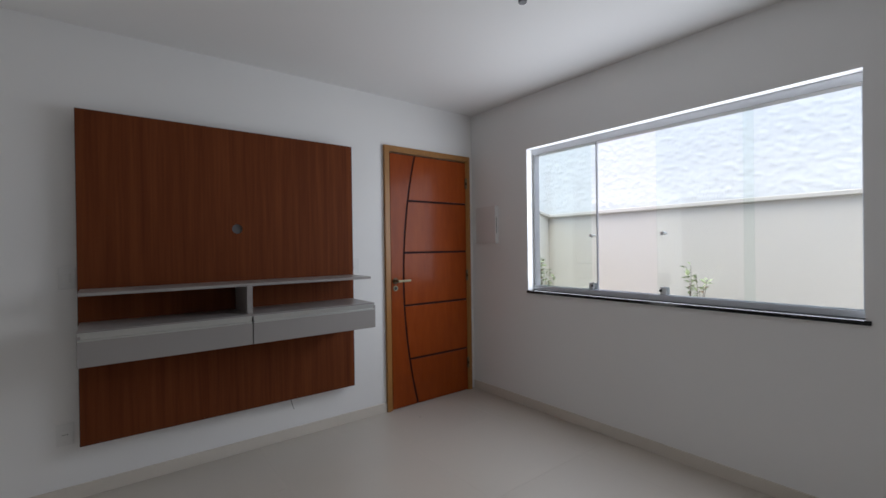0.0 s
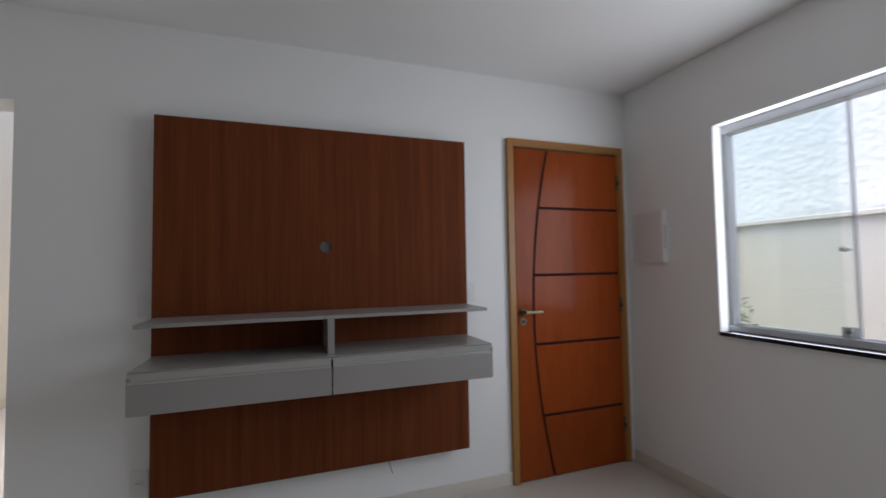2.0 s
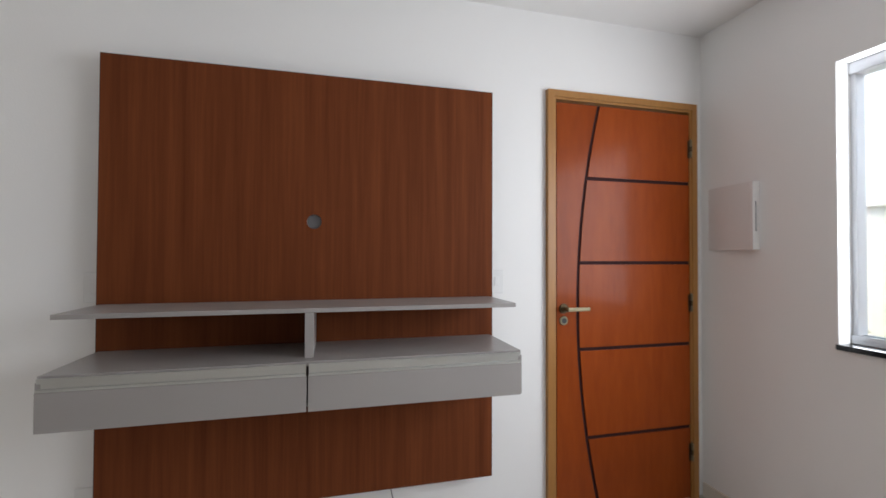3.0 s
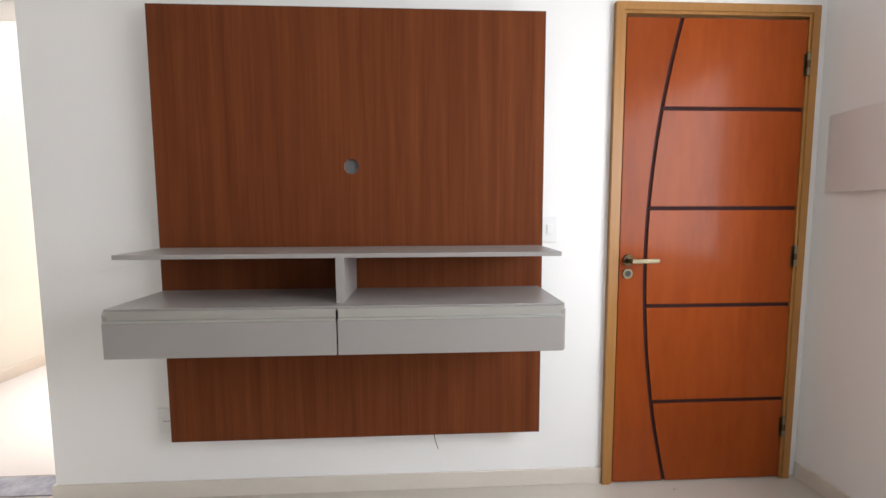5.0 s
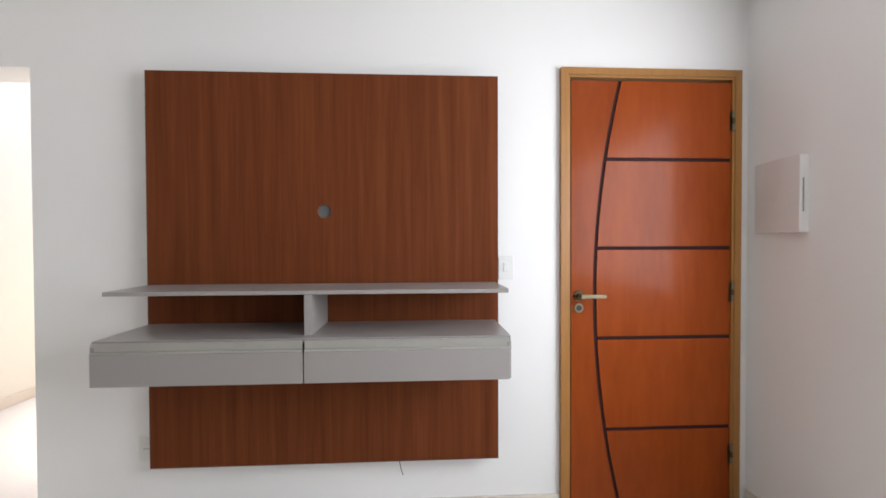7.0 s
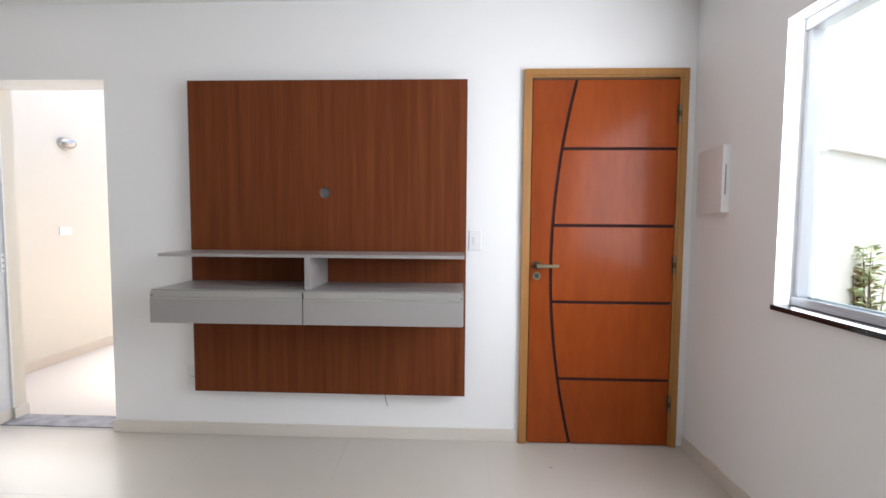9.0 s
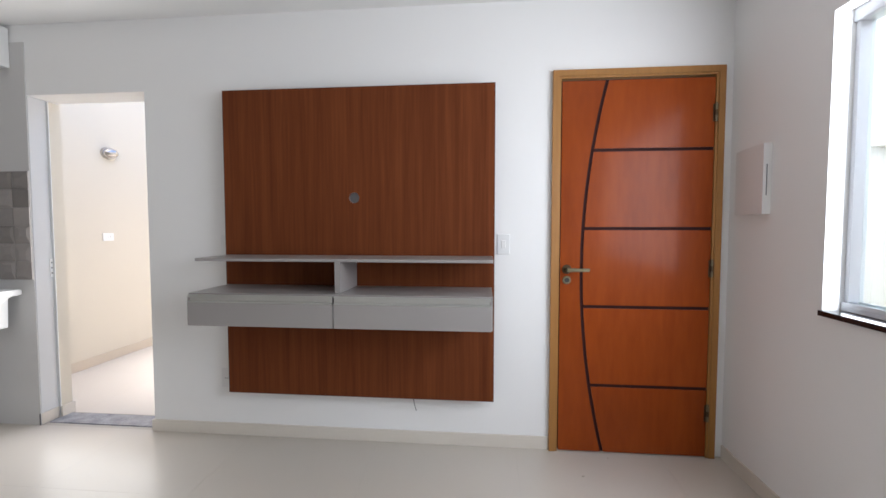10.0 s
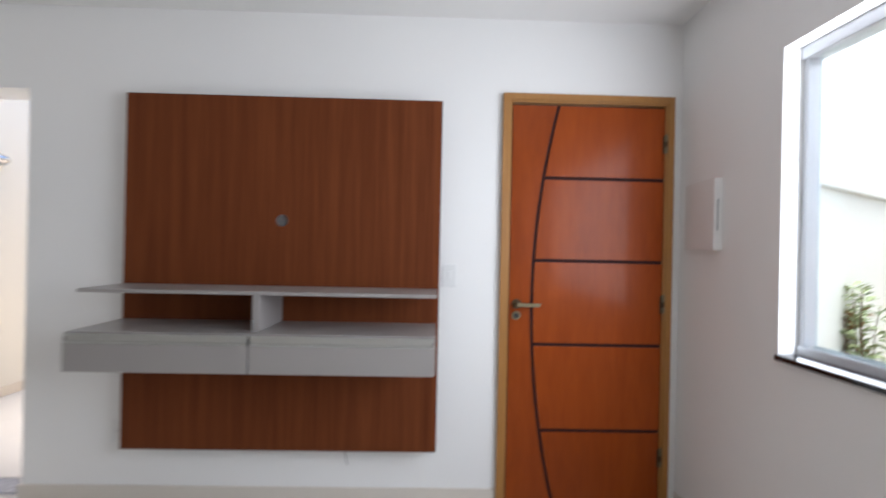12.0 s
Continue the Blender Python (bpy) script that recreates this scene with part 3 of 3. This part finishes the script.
bmesh.ops.bisect_plane(bm, geom=bm.verts[:] + bm.edges[:] + bm.faces[:], plane_co=(YX + 0.02, 0, 0), plane_no=(1, 0, 0), clear_inner=True)
part("lens", bm, M_CHROME, lamp, "shiny mirrored oval dome", smooth=True)
bm = bmesh.new()
bmesh.ops.create_cone(bm, cap_ends=True, segments=36, radius1=1, radius2=0.94, depth=1, matrix=Matrix.Translation((YX + 0.0125, 1.385, 2.0)) @ Matrix.Diagonal((0.025, 0.086, 0.058, 1)) @ Matrix.Rotation(radians(90), 4, "Y"))
part("rim", bm, M_CHROME, lamp, "chrome rim")
sw = thing("outdoor_switch", (YX, 1.35, 1.195), "white plastic switch plate on the yard wall", "light switch")
part("plate", boxes((YX, YX + 0.010, 1.29, 1.41, 1.158, 1.232), bevel=0.003), M_WHITEPL, sw)
for y in (1.325, 1.35, 1.375):
    part("rocker", boxes((YX + 0.0095, YX + 0.014, y - 0.010, y + 0.010, 1.182, 1.212), bevel=0.002), M_WHITEPL, sw)

# ---- outside the window ----
BX, BY, BZ = 1.95, 0.65, 1.725
setting("ground", boxes((-60, 60, -60, 60, -0.4, -0.13)), M_CONC, "bare concrete ground", "ground")
setting("garden_wall_east", boxes((BX, BX + 0.14, -9, BY + 0.1, -0.13, BZ - 0.03)), M_GARDEN, "beige painted garden wall", "wall")
setting("garden_wall_coping", boxes((BX - 0.03, BX + 0.17, -9, BY + 0.1, BZ - 0.03, BZ + 0.012), bevel=0.006), M_GARDEN, "beige cement coping on the garden wall", "coping")
ang = math.atan2(0.75, 1.3)
wall2 = boxes((-1.5, 0, 0, 0.12, -0.13, BZ - 0.03))
bmesh.ops.transform(wall2, verts=wall2.verts[:], matrix=Matrix.Translation((BX, BY, 0)) @ Matrix.Rotation(ang, 4, "Z"))
setting("garden_wall_front", wall2, M_GARDEN, "beige painted garden wall end", "wall")
cop2 = boxes((-1.52, -0.04, -0.03, 0.15, BZ - 0.03, BZ + 0.010), bevel=0.006)
bmesh.ops.transform(cop2, verts=cop2.verts[:], matrix=Matrix.Translation((BX, BY, 0)) @ Matrix.Rotation(ang, 4, "Z"))
setting("garden_wall_front_coping", cop2, M_GARDEN, "beige cement coping", "coping")


def rough_wall():
    """The neighbour's tall wall: a thick slab whose near face is lumpy with thrown render."""
    bm = bmesh.new()
    ny, nz = 520, 125
    y0, y1, z0, z1, x = -3.6, 4.2, 1.25, 3.1, BX + 0.30
    grid = []
    for j in range(nz + 1):
        row = []
        for i in range(ny + 1):
            y, z = y0 + (y1 - y0) * i / ny, z0 + (z1 - z0) * j / nz
            d = 0.002 * noise.noise((y * 1.8, z * 3.5, 1.0)) + 0.0025 * noise.noise((y * 10.0, z * 15.0, 4.0)) + 0.0065 * max(0.0, noise.noise((y * 17.0, z * 25.0, 9.0)) - 0.04) + 0.007 * max(0.0, noise.noise((y * 31.0, z * 37.0, 5.0)) - 0.12)
            row.append(bm.verts.new((x - d, y, z)))
        grid.append(row)
    for j in range(nz):
        for i in range(ny):
            bm.faces.new((grid[j][i], grid[j + 1][i], grid[j + 1][i + 1], grid[j][i + 1]))
    add_box(bm, x + 0.02, x + 0.25, -9.0, 8.5, -0.13, 4.6)
    return bm


setting("neighbour_wall", rough_wall(), M_ROUGH, "tall white wall of rough thrown render", "wall", smooth=True)


def shrub(x, y, top, stems, seed, spread, leaves):
    r = random.Random(seed)
    ob = thing("shrub", (x, y, -0.13), "leafy green garden shrub with thin upright stems", "shrub", "shrubs along the garden wall")
    wood, green, young = bmesh.new(), bmesh.new(), bmesh.new()
    for s in range(stems):
        a = r.uniform(0, 2 * math.pi)
        reach, h = r.uniform(0.2, 1.0) * spread, (top + 0.13) * r.uniform(0.78, 1.0)
        pts = []
        for k in range(9):
            f = k / 8
            pts.append(Vector((x + math.cos(a) * reach * f ** 1.4 + r.uniform(-0.012, 0.012), y + math.sin(a) * reach * f ** 1.4 + r.uniform(-0.012, 0.012), -0.13 + h * f)))
        for k in range(8):
            add_rod(wood, pts[k], pts[k + 1], 0.008 * (1 - k / 10), 0.008 * (1 - (k + 1) / 10), seg=6)
            if k < 2:
                continue
            for _ in range(r.randint(*leaves)):
                p = pts[k].lerp(pts[k + 1], r.random())
                b, up = r.uniform(0, 2 * math.pi), r.uniform(0.1, 0.9)
                out = Vector((math.cos(b), math.sin(b), up)).normalized()
                side = out.cross(Vector((r.uniform(-.4, .4), r.uniform(-.4, .4), 1))).normalized()
                n = side.cross(out)
                ln, w = r.uniform(0.045, 0.085), r.uniform(0.012, 0.020)
                q = p + out * 0.012
                bm = young if r.random() < 0.12 else green
                v = [bm.verts.new(c) for c in (q, q + out * ln * 0.45 + side * w + n * 0.006, q + out * ln - n * 0.008, q + out * ln * 0.45 - side * w + n * 0.006, q + out * ln * 0.5 - n * 0.003)]
                bm.faces.new((v[0], v[1], v[4]))
                bm.faces.new((v[1], v[2], v[4]))
                bm.faces.new((v[2], v[3], v[4]))
                bm.faces.new((v[3], v[0], v[4]))
    part("stems", wood, M_BARK, ob)
    part("foliage", green, M_LEAF, ob, "small glossy green leaves")
    part("young_foliage", young, M_LEAF2, ob, "reddish young leaves")


shrub(1.72, -1.28, 1.14, 6, 11, 0.15, (5, 8))
shrub(1.05, 0.05, 1.23, 12, 5, 0.14, (7, 10))
bed = boxes((0.9, BX, -9, -0.2, -0.131, -0.10))
setting("planting_bed", bed, M_SOIL, "strip of bare dark soil along the wall", "soil")

# ---- crumbs left on the floor ----
rng = random.Random(8)
for x, y, size in ((-0.640, -0.077, 0.007), (-0.816, -0.274, 0.009)):
    crumb = bmesh.new()
    bmesh.ops.create_icosphere(crumb, subdivisions=2, radius=size, matrix=Matrix.Translation((x, y, size * 0.4)) @ Matrix.Diagonal((1.0, 0.7, 0.45, 1)))
    for v in crumb.verts:
        v.co += Vector((rng.uniform(-1, 1), rng.uniform(-1, 1), rng.uniform(-0.3, 0.3))) * size * 0.12
    bmesh.ops.translate(crumb, verts=crumb.verts[:], vec=(-x, -y, 0))
    bit = new("plaster_crumb", to_mesh("plaster_crumb", crumb, M_GROUT))
    bit.location = (x, y, 0.0)
    tagged(bit, "small grey crumb of plaster on the floor tiles", "crumb", "crumbs on the floor")

# ---- floor tiles ----
FT = 0.80


def tiling(parent, x0, x1, y0, y1, ox, oy, size, mat, top, height=0.0028):
    cache = {}
    i0, i1 = math.floor((x0 - ox) / size), math.ceil((x1 - ox) / size)
    j0, j1 = math.floor((y0 - oy) / size), math.ceil((y1 - oy) / size)
    for i in range(i0, i1):
        for j in range(j0, j1):
            a, b = max(x0, ox + i * size) + 0.00035, min(x1, ox + (i + 1) * size) - 0.00035
            c, d = max(y0, oy + j * size) + 0.00035, min(y1, oy + (j + 1) * size) - 0.00035
            if b - a < 0.01 or d - c < 0.01:
                continue
            k = (round(b - a, 4), round(d - c, 4))
            if k not in cache:
                cache[k] = to_mesh("floor_tile", boxes((-k[0] / 2, k[0] / 2, -k[1] / 2, k[1] / 2, -height, 0), bevel=0.0003), mat)
            t = new("floor_tile", cache[k])
            t.location = ((a + b) / 2, (c + d) / 2, top)
            t.parent = parent


tiling(floor, XW, 0, YS, 0, -0.35, -0.62, FT, M_FLOOR, 0.0)
tiling(yard_floor, YX, -1.2, 0.2, 5.0, -4.92, 0.2, FT, M_YARDFL, 0.0)
